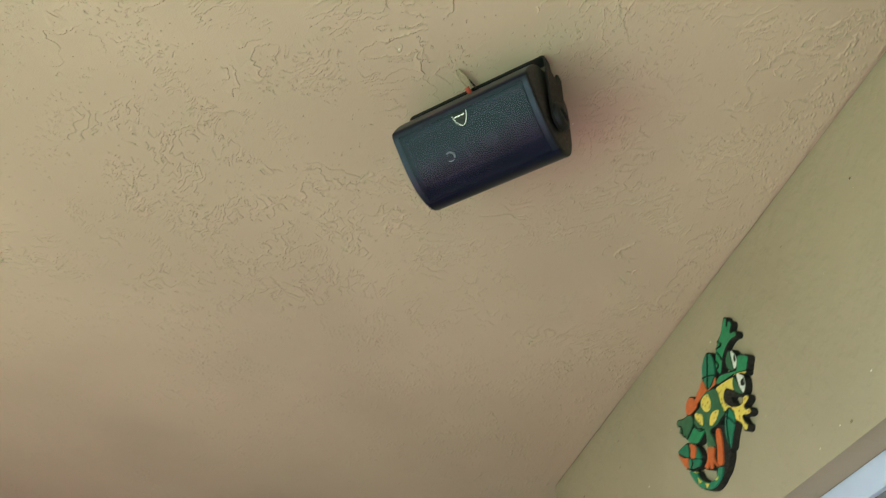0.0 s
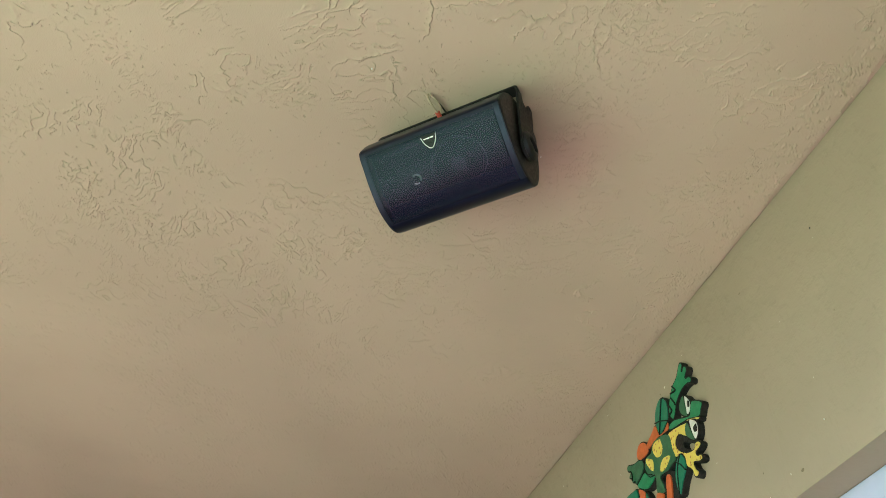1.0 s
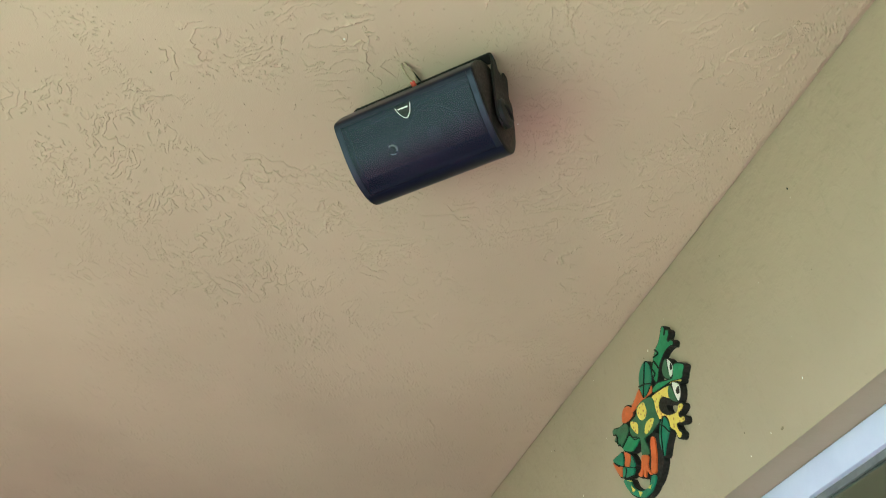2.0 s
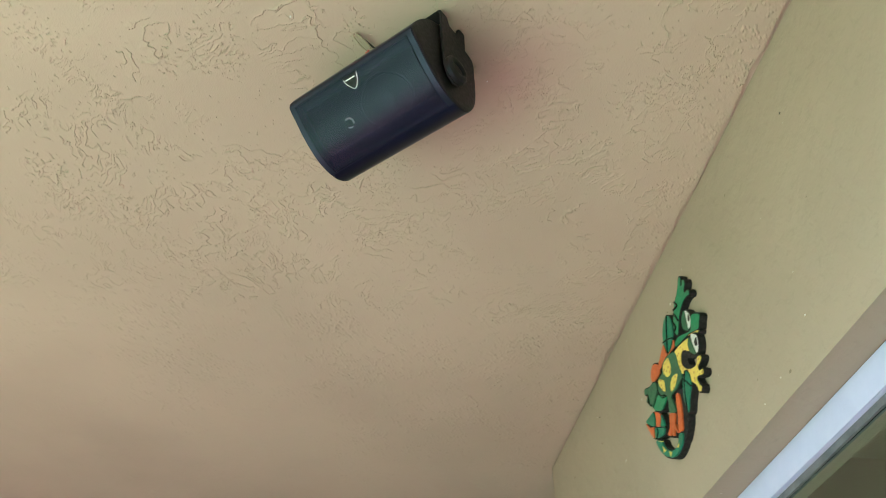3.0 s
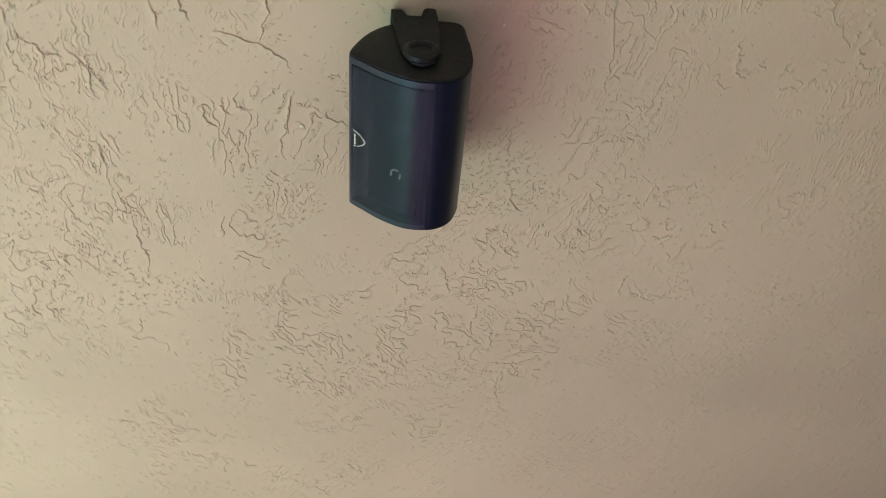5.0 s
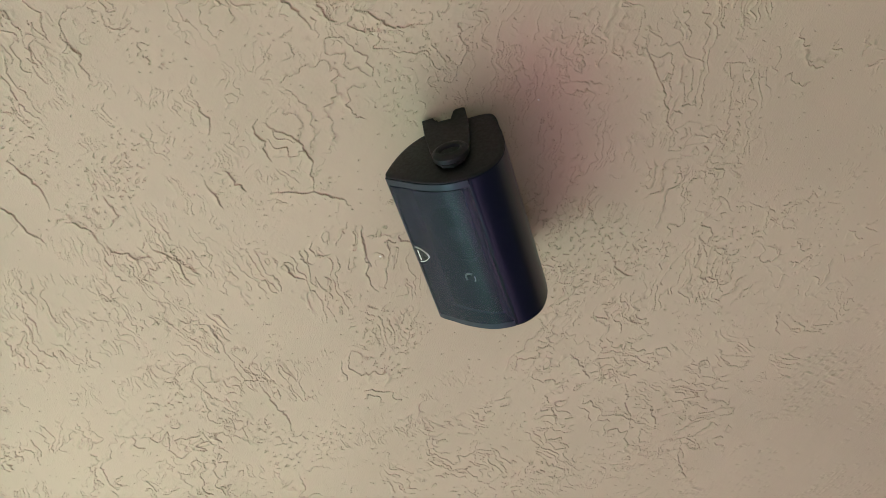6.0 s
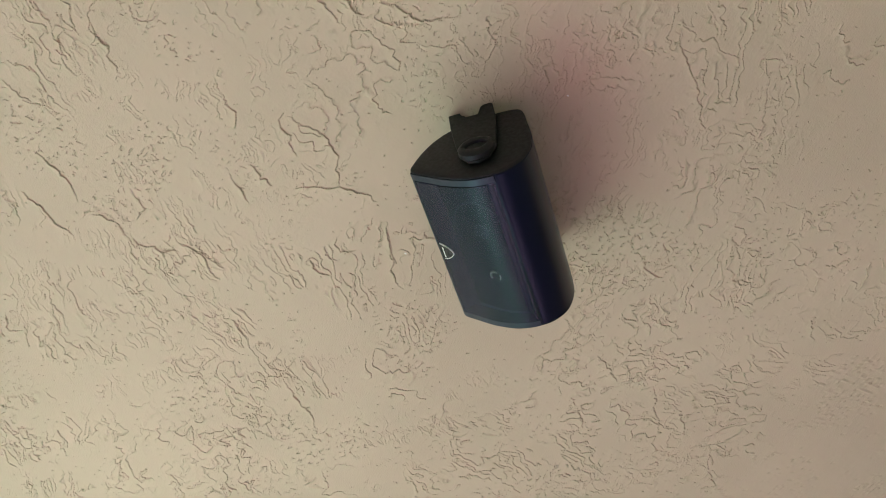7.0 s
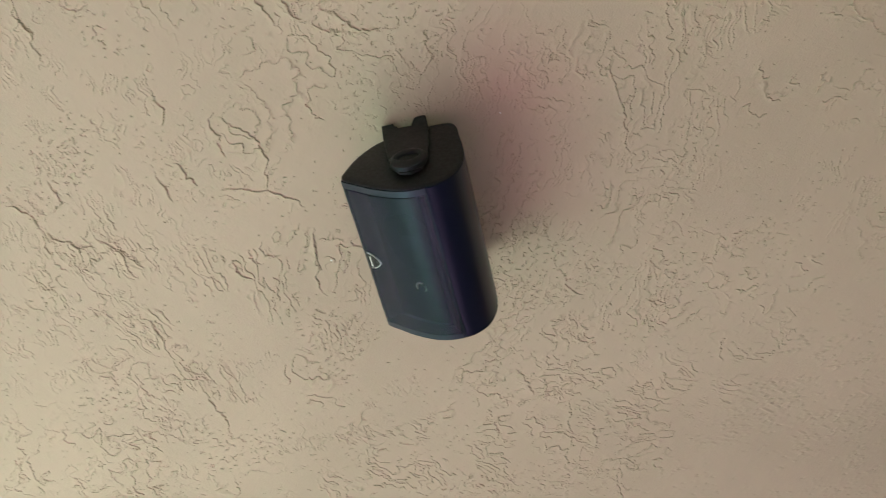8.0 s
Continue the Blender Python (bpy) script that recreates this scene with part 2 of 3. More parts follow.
def coat_relief(x, y):
    """How far the plaster hangs down, in millimetres."""
    wx = x + 0.012 * fractal(x * 24, y * 24, 11, 3, 0.6)
    wy = y + 0.012 * fractal(x * 24, y * 24, 21, 3, 0.6)
    wx = wx + 0.0020 * fractal(x * 120, y * 120, 12, 2, 0.6)
    wy = wy + 0.0020 * fractal(x * 120, y * 120, 22, 2, 0.6)
    worn = fractal(x * 2.6, y * 2.6, 31, 3)
    broken = fractal(x * 10, y * 10, 41, 3, 0.4)
    h = np.zeros_like(x)

    def lips(q, where, tall, sharp=3.0):
        """Slow rises that break off steeply each time q passes a whole number."""
        f = q - np.floor(q)
        rise = np.clip((f - 0.45) / 0.55, 0, 1) ** sharp
        return tall * where * rise

    # drawn ripples: the trowel went across them at a slant
    turn = radians(46) + 0.35 * fractal(x * 1.1, y * 1.1, 51, 2)
    v = wx * np.cos(turn) + wy * np.sin(turn)
    u = -wx * np.sin(turn) + wy * np.cos(turn)
    q = v * 30 + 2.4 * fractal(v * 15, u * 6, 52, 4, 0.6)
    h += lips(q, smooth(worn, -0.18, 0.10) * smooth(broken, -0.06, 0.08), 1.9)
    # close-set ripples where the coat was drawn thin
    q = v * 66 + 3.0 * fractal(v * 24, u * 8, 53, 3, 0.6)
    h += lips(q, smooth(fractal(x * 3.1, y * 3.1, 54, 2), 0.02, 0.2) * smooth(fractal(x * 19, y * 19, 55, 2), -0.05, 0.12), 1.15, 2.5)
    # pressed flat patches with ragged rims
    q = 3.2 * fractal(wx * 8, wy * 8, 61, 4, 0.48)
    rims = fractal(x * 3.4, y * 3.4, 62, 3)
    h += lips(q, smooth(rims, 0.0, 0.20) * smooth(fractal(x * 9, y * 9, 63, 2), -0.08, 0.06), 2.2, 5.0)
    # strokes the other way
    v2, u2 = wx * 0.96 + wy * 0.28, wy * 0.96 - wx * 0.28
    q = v2 * 17 + 2.6 * fractal(v2 * 12, u2 * 7, 64, 4, 0.6)
    away = smooth(x + 0.5 * (y - 1.3) + 0.5 * fractal(x * 2, y * 2, 65, 2), 0.25, 0.6)
    h += lips(q, away * smooth(fractal(x * 4, y * 4, 66, 3), 0.0, 0.2) * smooth(broken, -0.3, 0.0) * smooth(-broken, -0.2, 0.05), 1.9)
    # crumbs and pits in drifts
    drift = np.maximum(smooth(fractal(x * 4.5, y * 4.5, 81, 3), 0.20, 0.36), 0.6 * smooth(fractal(v * 9, u * 4, 84, 2), 0.26, 0.4))
    h -= 1.5 * drift * smooth(fractal(wx * 120, wy * 120, 82, 3, 0.6), 0.34, 0.50)
    h -= 1.2 * smooth(fractal(x * 130, y * 130, 85, 2), 0.56, 0.66)
    h += 0.16 * smooth(fractal(x * 6, y * 6, 86, 2), -0.1, 0.25) * fractal(x * 210, y * 210, 87, 2)
    h += 0.4 * drift * fractal(x * 70, y * 70, 83, 2)
    h *= 1 - 0.35 * smooth(y, 1.7, 2.5)
    h += 0.8 * fractal(x * 5, y * 5, 91, 3)
    return h


# the longest tears, in millimetres of the plan: start, heading, length and bow
LONG_TEARS = (
    (325, 595, 135, 80, 1), (300, 565, 155, 70, 10), (370, 635, 85, 40, 16), (300, 790, 140, 55, -5), (310, 875, 140, 75, 1), (310, 885, 125, 145, -28), (205, 860, 105, 50, 0), (200, 940, 75, 130, -12), (180, 840, 130, 60, -6), (15, 565, 120, 100, -2), (90, 565, 125, 100, -10),
)
MID_TEARS = (
    (90, 710, 155, 60, -19), (15, 670, 105, 60, -14), (495, 840, 105, 65, 0), (515, 885, 110, 45, 2), (530, 935, 80, 115, 11), (570, 1080, 155, 70, -11), (670, 1330, 130, 175, -7), (205, 1095, 145, 140, 5), (-195, 1075, 130, 135, 0), (0, 740, 85, 75, 7), (25, 800, 120, 100, -15),
)
FAR_TEARS = (
    (-90, 940, 135, 60, -1), (120, 1025, 130, 35, 6), (145, 1035, 110, 40, 19), (85, 1010, 115, 50, 8), (320, 1515, 110, 55, 11), (105, 1560, 120, 80, -3), (85, 1700, 140, 130, 3), (55, 1780, 135, 75, 0), (-25, 1600, 140, 55, 0), (-10, 1905, 130, 155, 23), (345, 1860, 135, 60, 0),
)


def long_tears(x, y, h):
    """Adds each long tear: a lip that swells towards a ragged break."""
    for k, (x0, y0, way, length, bow) in enumerate(LONG_TEARS + MID_TEARS + FAR_TEARS):
        d = Vector((math.cos(radians(way)), math.sin(radians(way))))
        s = Vector((d.y, -d.x))
        if s.x * 0.697 + s.y * 0.717 < 0:
            s = -s
        reach = length / 1000 + 0.04
        i0, i1 = np.searchsorted(x[0], (x0 / 1000 - reach, x0 / 1000 + reach))
        j0, j1 = np.searchsorted(y[:, 0], (y0 / 1000 - reach, y0 / 1000 + reach))
        px, py = x[j0:j1, i0:i1] * 1000 - x0, y[j0:j1, i0:i1] * 1000 - y0
        if not px.size:
            continue
        u = (px * d.x + py * d.y) / length
        side = -1 if s.x * -d.y + s.y * d.x < 0 else 1
        w = px * s.x + py * s.y - side * 4 * bow * u * (1 - u)
        w = w + 9 * fractal(px / 38, py / 38, 300 + k, 4, 0.62)
        swell = np.clip(4 * np.minimum(u, 1 - u), 0, 1) ** 0.5
        swell = swell * (0.55 + 0.9 * np.clip(fractal(px / 26, py / 26, 400 + k, 2) + 0.4, 0, 1))
        h[j0:j1, i0:i1] += 2.4 * swell * np.where(w < 0, np.exp(w / 5.0), 0) - 0.8 * swell * np.exp(-np.abs(w - 2.2) / 1.6)


def plaster_coat():
    nx, ny = int((COAT_X[1] - COAT_X[0]) / STEP) // HOP * HOP + 1, int((COAT_Y[1] - COAT_Y[0]) / STEP) // HOP * HOP + 1
    ix, iy = np.arange(nx), np.arange(ny)
    x, y = np.meshgrid(COAT_X[0] + (COAT_X[1] - COAT_X[0]) * ix / (nx - 1), COAT_Y[0] + (COAT_Y[1] - COAT_Y[0]) * iy / (ny - 1))
    # the finest relief lies over the stretch round the loudspeaker, the rest is a third as fine
    fa, fb = (int((v - COAT_X[0]) / STEP) // HOP * HOP for v in (-0.72, 0.93))
    ga, gb = (int((v - COAT_Y[0]) / STEP) // HOP * HOP for v in (0.46, 1.98))
    near, far = np.s_[ga:gb + 1, fa:fb + 1], np.s_[::HOP, ::HOP]
    fine, h = np.zeros((ny, nx), bool), np.zeros((ny, nx))
    fine[near] = True
    for some in (far, near):
        hang = coat_relief(x[some], y[some])
        long_tears(x[some], y[some], hang)
        h[some] = hang
    rim = np.minimum(np.minimum(x - COAT_X[0], y - COAT_Y[0]), COAT_Y[1] - y)
    h = h * np.clip(rim / 0.03, 0, 1)
    for j in (ga, gb):
        h[j, fa:fb + 1] = np.interp(ix[fa:fb + 1], ix[fa:fb + 1:HOP], h[j, fa:fb + 1:HOP])
    for i in (fa, fb):
        h[ga:gb + 1, i] = np.interp(iy[ga:gb + 1], iy[ga:gb + 1:HOP], h[ga:gb + 1:HOP, i])
    used = fine.copy()
    used[::HOP, ::HOP] = True
    index = np.cumsum(used.ravel()).reshape(ny, nx) - 1
    # towards the wall the coat is drawn to its uneven edge
    edge = coat_edge(y[:, 0])[:, None]
    x = np.where(x > 0.9, 0.9 + (x - 0.9) * (edge - 0.9) / 0.1, x)
    z = CEIL - 0.001 * (h + 0.9 * smooth(x, 0.93, 0.97) * (y < CORNER - 0.02))
    verts = np.stack([x[used], y[used], z[used]], 1)

    def quads(ids):
        return np.stack([ids[:-1, :-1], ids[1:, :-1], ids[1:, 1:], ids[:-1, 1:]], -1).reshape(-1, 4)

    coarse = index[::HOP, ::HOP]
    faces = quads(coarse)
    cj, ci = np.divmod(np.arange(len(faces)), coarse.shape[1] - 1)
    outside = ~((HOP * cj >= ga) & (HOP * cj < gb) & (HOP * ci >= fa) & (HOP * ci < fb))
    faces = np.concatenate([faces[outside], quads(index[ga:gb + 1, fa:fb + 1])])
    # the broken edge towards the wall, and the plain coat beyond the worked stretch
    rim = index[::HOP, -1]
    top = len(verts) + np.arange(len(rim))
    verts = np.concatenate([verts, verts[rim] * (1, 1, 0) + (0, 0, CEIL + 0.0035)])
    faces = np.concatenate([faces, np.stack([rim[:-1], rim[1:], top[1:], top[:-1]], 1)])
    plain = []
    for x0, y0, x1, y1 in ((-2.1, -3.4, COAT_X[0], 6.7), (COAT_X[0], -3.4, 0.985, COAT_Y[0]), (COAT_X[0], COAT_Y[1], 1.0, 6.7), (1.0, CORNER, 4.2, 6.7)):
        plain += [(x0, y0, CEIL), (x0, y1, CEIL), (x1, y1, CEIL), (x1, y0, CEIL)]
    faces = np.concatenate([faces, len(verts) + np.arange(len(plain)).reshape(-1, 4)])
    verts = np.concatenate([verts, np.array(plain)])
    me = bpy.data.meshes.new("ceiling_plaster")
    me.vertices.add(len(verts))
    me.vertices.foreach_set("co", verts.astype(np.float32).ravel())
    me.loops.add(faces.size)
    me.loops.foreach_set("vertex_index", faces.astype(np.int32).ravel())
    me.polygons.add(len(faces))
    me.polygons.foreach_set("loop_start", np.arange(0, faces.size, 4, dtype=np.int32))
    me.update(calc_edges=True)
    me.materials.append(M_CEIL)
    me.polygons.foreach_set("use_smooth", np.zeros(len(faces), bool))
    coat = tagged(new("ceiling_plaster", me), "tan knockdown stucco coat on the ceiling", kind="structure")
    for cx, cy, r in ((0.519, 1.244, 0.0016), (0.162, 1.149, 0.0022)):
        bm = bmesh.new()
        bmesh.ops.create_icosphere(bm, subdivisions=2, radius=r)
        for v in bm.verts:
            v.co = Vector((cx + v.co.x * 0.8, cy + v.co.y * 1.3, CEIL - 0.0004 + v.co.z * 0.5))
        part("paint_fleck", bm, M_PRINT, coat, "white paint fleck", True)


plaster_coat()

# wall with the window opening
wall = tagged(new("wall_east"), "tan painted plaster house wall above a window", kind="structure")
bm = bmesh.new()
slab(bm, (WALL, -3.2, HEAD), (WALL + 0.2, CORNER, CEIL + 0.0035))
slab(bm, (WALL, -3.2, 0.0), (WALL + 0.2, CORNER, SILL))
slab(bm, (WALL, -3.2, SILL), (WALL + 0.2, WIN_A, HEAD))
slab(bm, (WALL, WIN_B, SILL), (WALL + 0.2, CORNER, HEAD))
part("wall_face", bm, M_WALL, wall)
for y, z, r, mat, label in ((1.142, 2.614, 0.0022, M_DARKWIRE, "dark speck"), (1.255, 2.275, 0.0016, M_PRINT, "white paint fleck"), (2.262, 2.648, 0.0020, M_DARKWIRE, "dark speck")):
    bm = bmesh.new()
    bmesh.ops.create_icosphere(bm, subdivisions=2, radius=r)
    for v in bm.verts:
        v.co = Vector((WALL + v.co.x * 0.4, y + v.co.y * 0.8, z + v.co.z * 1.3))
    part("paint_fleck", bm, mat, wall, label, True)
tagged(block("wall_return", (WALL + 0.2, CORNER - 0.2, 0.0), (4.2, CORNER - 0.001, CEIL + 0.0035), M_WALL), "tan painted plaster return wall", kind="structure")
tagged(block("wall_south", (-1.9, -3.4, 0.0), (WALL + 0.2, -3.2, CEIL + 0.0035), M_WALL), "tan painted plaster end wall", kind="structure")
# unseen far wall, added to keep end light off the ceiling
tagged(block("wall_north_shade", (-1.9, 6.5, 0.0), (4.2, 6.7, CEIL + 0.0035), M_WALL), "added tan far wall, unseen, that blocks light from the end", kind="structure")
# unseen side wall, added to cut the sun patch on the far floor
tagged(block("wall_west_shade", (-2.1, 2.6, 0.0), (-1.9, 6.7, CEIL + 0.0035), M_WALL), "added tan side wall, unseen, that shades the far floor", kind="structure")
tagged(block("wall_room", (4.0, -3.2, 0.0), (4.2, CORNER - 0.2, CEIL + 0.0035), M_ROOM), "plain interior wall behind the window", kind="structure")
tagged(block("wall_room_end", (WALL + 0.2, -3.4, 0.0), (4.2, -3.2, CEIL + 0.0035), M_ROOM), "plain interior end wall", kind="structure")
tagged(block("floor_room", (WALL + 0.2, -3.2, -0.12), (4.2, CORNER, 0.0), M_ROOM), "plain interior floor", kind="structure")


def window():
    """White vinyl slider: outer frame, one sash with stiles and rails, and two panes."""
    top = tagged(new("window_1"), "white vinyl sliding window set back in the wall", "window", kind="structure")
    x, m = WALL + 0.062, 1.720
    bm = bmesh.new()
    slab(bm, (x + 0.005, WIN_A, HEAD - 0.020), (x + 0.085, WIN_B, HEAD - 0.001), 0.002)
    slab(bm, (x, WIN_A, SILL + 0.001), (x + 0.085, WIN_B, SILL + 0.030), 0.002)
    slab(bm, (x, WIN_A, SILL + 0.030), (x + 0.085, WIN_A + 0.030, HEAD - 0.020), 0.002)
    slab(bm, (x, WIN_B - 0.030, SILL + 0.030), (x + 0.085, WIN_B, HEAD - 0.020), 0.002)
    part("window_frame", bm, M_VINYL, top, smooth=True)
    sash = new("sash")
    sash.parent = top
    bm = bmesh.new()
    z0, z1, y0, y1 = SILL + 0.031, HEAD - 0.0015, WIN_A + 0.031, m + 0.025
    slab(bm, (x + 0.001, y0, z1 - 0.053), (x + 0.004, y1, z1), 0.001)
    slab(bm, (x + 0.0045, y0, z1 - 0.053), (x + 0.036, y1, z1 - 0.020), 0.001)
    slab(bm, (x + 0.001, y0, z0), (x + 0.036, y1, z0 + 0.045), 0.003)
    slab(bm, (x + 0.001, y1 - 0.050, z0 + 0.045), (x + 0.036, y1, z1 - 0.053), 0.003)
    slab(bm, (x + 0.001, y0, z0 + 0.045), (x + 0.036, y0 + 0.045, z1 - 0.053), 0.003)
    part("sash_rail", bm, M_VINYL, sash, smooth=True)
    bm = bmesh.new()
    for a, b in (((y0 + 0.045, z1 - 0.065), (y1 - 0.050, z1 - 0.053)), ((y0 + 0.045, z0 + 0.045), (y1 - 0.050, z0 + 0.055))):
        slab(bm, (x + 0.012, a[0], a[1]), (x + 0.026, b[0], b[1]))
    part("gasket", bm, M_GASKET, sash)
    pane = block("pane", (x + 0.017, y0 + 0.045, z0 + 0.055), (x + 0.021, y1 - 0.050, z1 - 0.065), M_GLASS, sash)
    pane.visible_shadow = False
    pane = block("pane", (x + 0.055, m - 0.02, SILL + 0.031), (x + 0.059, WIN_B - 0.031, HEAD - 0.021), M_GLASS, top)
    pane.visible_shadow = False


window()

# ---- the loudspeaker under the ceiling ----
HALF = 0.1335
OUTLINE = [(-0.097, -0.122), (-0.092, -0.100), (-0.069, -0.062), (-0.036, -0.036), (0.013, -0.024), (0.067, -0.030), (0.075, -0.075), (0.076, -0.120),
           (0.071, -0.150), (0.057, -0.176), (0.036, -0.190), (0.015, -0.193), (-0.017, -0.187), (-0.050, -0.167), (-0.077, -0.143)]


def loudspeaker():
    top = new("loudspeaker")
    top.matrix_world = pose(0.3366, 1.2235, CEIL, 0, 0, -44.2)
    tagged(top, "black outdoor loudspeaker on a U bracket under the ceiling", "loudspeaker")
    loop = spline(OUTLINE, steps=8)

    def ring(x, grow):
        return [(x, p.x, p.y) for p in outset(loop, grow)]

    for s in (-1, 1):
        rings = [ring(s * (HALF - 0.0010), -0.0006), ring(s * (HALF + 0.0002), -0.0010), ring(s * (HALF + 0.0012), -0.0028), ring(s * (HALF + 0.0018), -0.0065)]
        part("end_cap", loft(bmesh.new(), rings), M_CAP, top, "matte black end cap", True)

    # the front runs from the first outline corner backwards to the twelfth
    front = [loop[0]] + loop[:-len(loop) + 11 * 8 - 1:-1]

    def lift(i, d):
        a, b = front[max(i - 1, 0)], front[min(i + 1, len(front) - 1)]
        t = (b - a).normalized()
        return front[i] + d * Vector((t.y, -t.x)) * (1 if t.y < 0 or t.x > 0 else -1)

    n = len(front)
    DEEP = 0.026

    def hollow(x, grow):
        """The cabinet's outline with its front set back behind the grille."""
        pts = outset(loop, grow)
        for i in range(n):
            f = min(1.0, min(i, n - 1 - i) / 5)
            pts[-i if i else 0] = lift(i, -DEEP * f * f * (3 - 2 * f) - 0.0004)
        return [(x, p.x, p.y) for p in pts]

    part("cabinet", loft(bmesh.new(), [hollow(-HALF + 0.0012, -0.0015), hollow(-HALF + 0.0026, 0), hollow(HALF - 0.0026, 0), hollow(HALF - 0.0012, -0.0015)]), M_CABINET, top, "satin black plastic cabinet", True)

    def strip(name, x0, x1, i0, i1, d, mat, label, thick=0.003):
        bm = bmesh.new()
        outer = [[(x, lift(i, d).x, lift(i, d).y) for x in (x0, x1)] for i in range(i0, i1 + 1)]
        inner = [[(x, lift(i, d - thick).x, lift(i, d - thick).y) for x in (x0, x1)] for i in range(i0, i1 + 1)]
        loft(bm, [[o[0], o[1], q[1], q[0]] for o, q in zip(outer, inner)])
        return part(name, bm, mat, top, label, True)

    for s in (-1, 1):
        a, b = sorted((s * 0.1222, s * (HALF - 0.0013)))
        strip("front_frame", a, b, 0, n - 1, 0.0016, M_TRIM, "glossy black frame edge", 0.022)
    strip("front_frame", -0.1220, 0.1220, 0, 2, 0.0016, M_TRIM, "glossy black frame edge")
    bm = bmesh.new()
    sheet(bm, [[(x, lift(i, 0.0026).x, lift(i, 0.0026).y) for x in (-0.1212, 0, 0.1212)] for i in range(2, n)])
    part("grille", bm, M_GRILLE, top, "fine black perforated steel grille", True)

    strip("baffle", -0.1218, 0.1218, 5, n - 6, -DEEP + 0.0008, M_BAFFLE, "flat black baffle board", 0.002)

    def on_front(y):
        i = min(range(n), key=lambda k: abs(front[k].x - y))
        t = (front[min(i + 1, n - 1)] - front[max(i - 1, 0)]).normalized()
        out = Vector((t.y, -t.x)) if t.x > 0 else Vector((-t.y, t.x))
        return front[i], t, out

    def along(y0, step):
        """The place on the front that lies step metres further along it than y0, and the way out of it there."""
        i = min(range(n), key=lambda k: abs(front[k].x - y0))
        d = 1 if step > 0 else -1
        left = abs(step)
        while 0 < i + d < n - 1 and (front[i + d] - front[i]).length < left:
            left -= (front[i + d] - front[i]).length
            i += d
        t = (front[min(i + 1, n - 1)] - front[max(i - 1, 0)]).normalized()
        out = Vector((t.y, -t.x)) if t.y < 0 and t.x < 0 else Vector((t.y, -t.x)) if t.x > 0 else Vector((-t.y, t.x))
        return front[i] + t * d * left, out

    def disc(name, x, y, profile, mat, parent, label=""):
        """A turned shape that follows the bowed front; profile: radius and height pairs."""
        rings = []
        for r, h in profile:
            row = []
            for k in range(48):
                a = 2 * math.pi * k / 48
                c, out = along(y, r * math.sin(a))
                row.append((x + r * math.cos(a), c.x + (h - DEEP) * out.x, c.y + (h - DEEP) * out.y))
            rings.append(row)
        return part(name, loft(bmesh.new(), rings), mat, parent, label, True)

    woofer = disc("woofer", 0.027, -0.044, [(0.052, -0.003), (0.052, 0.0010), (0.0505, 0.0014), (0.048, 0.0010), (0.047, 0.0002), (0.045, -0.001)], M_RUBBER, top, "woofer behind the grille")
    disc("dust_cap", 0.027, -0.044, [(0.017, -0.003), (0.016, 0.0006), (0.009, 0.0012), (0.002, 0.0013)], M_RUBBER, woofer)
    tweeter = disc("tweeter", -0.054, -0.042, [(0.017, -0.003), (0.017, 0.0006), (0.013, 0.0008), (0.012, -0.001)], M_RUBBER, top, "tweeter behind the grille")
    # bright arcs put only where the metal rim catches the light
    for start, sweep, r in ((60, 150, 0.0015), (245, 70, 0.0009)):
        arc = []
        for k in range(9):
            a = radians(start + sweep * k / 8)
            c, out = along(-0.042, -0.0085 * math.sin(a))
            arc.append(Vector((-0.054 - 0.0085 * math.cos(a), c.x + (0.003 - DEEP) * out.x, c.y + (0.003 - DEEP) * out.y)))
        part("rim", tube(bmesh.new(), arc, r), M_GLINT, tweeter, "bright arcs where the metal tweeter rim glints", True)

    # shield badge near the upper edge of the grille
    c, t, out = on_front(-0.083)
    axes = (Vector((1, 0, 0)), Vector((0, t.x, t.y)), Vector((0, out.x, out.y)))
    origin = Vector((0.001, c.x, c.y))

    def plate(name, loop2, lo, hi, mat, parent, label=""):
        rings = [[origin + axes[0] * p.x + axes[1] * p.y + axes[2] * h for p in loop2] for h in (lo, hi)]
        return part(name, loft(bmesh.new(), rings), mat, parent, label)

    shield = spline([(-0.0145, -0.0100), (-0.0132, -0.0106), (0, -0.0112), (0.0132, -0.0106), (0.0145, -0.0100), (0.0112, 0.001), (0.0050, 0.0098), (0, 0.0125), (-0.0050, 0.0098), (-0.0112, 0.001)], steps=4)
    badge = plate("badge", shield, 0.0028, 0.0046, M_PRINT, top, "small white-edged shield badge")
    plate("badge_field", outset(shield, -0.0011), 0.0040, 0.0050, M_BADGE, badge, "black badge field")
    for x0, x1 in ((-0.0098, -0.0052), (-0.0046, 0.0020), (0.0026, 0.0092)):
        plate("print_bar", [Vector(p) for p in ((x0, -0.0064), (x1, -0.0064), (x1 - 0.0006, -0.0042), (x0 + 0.0006, -0.0042))], 0.0048, 0.0053, M_PRINT, badge)

    # U bracket: ceiling strap, two notched arms and clamping knobs
    bracket = new("bracket")
    bracket.parent = top
    tagged(bracket, "black steel U bracket")
    e, c = HALF + 0.0100, 0.001
    bm = bmesh.new()
    slab(bm, (-e + 0.009, -0.034, -0.0050), (e - 0.009, -0.012, -0.0006), 0.0012)
    part("strap", bm, M_CAP, bracket, smooth=True)
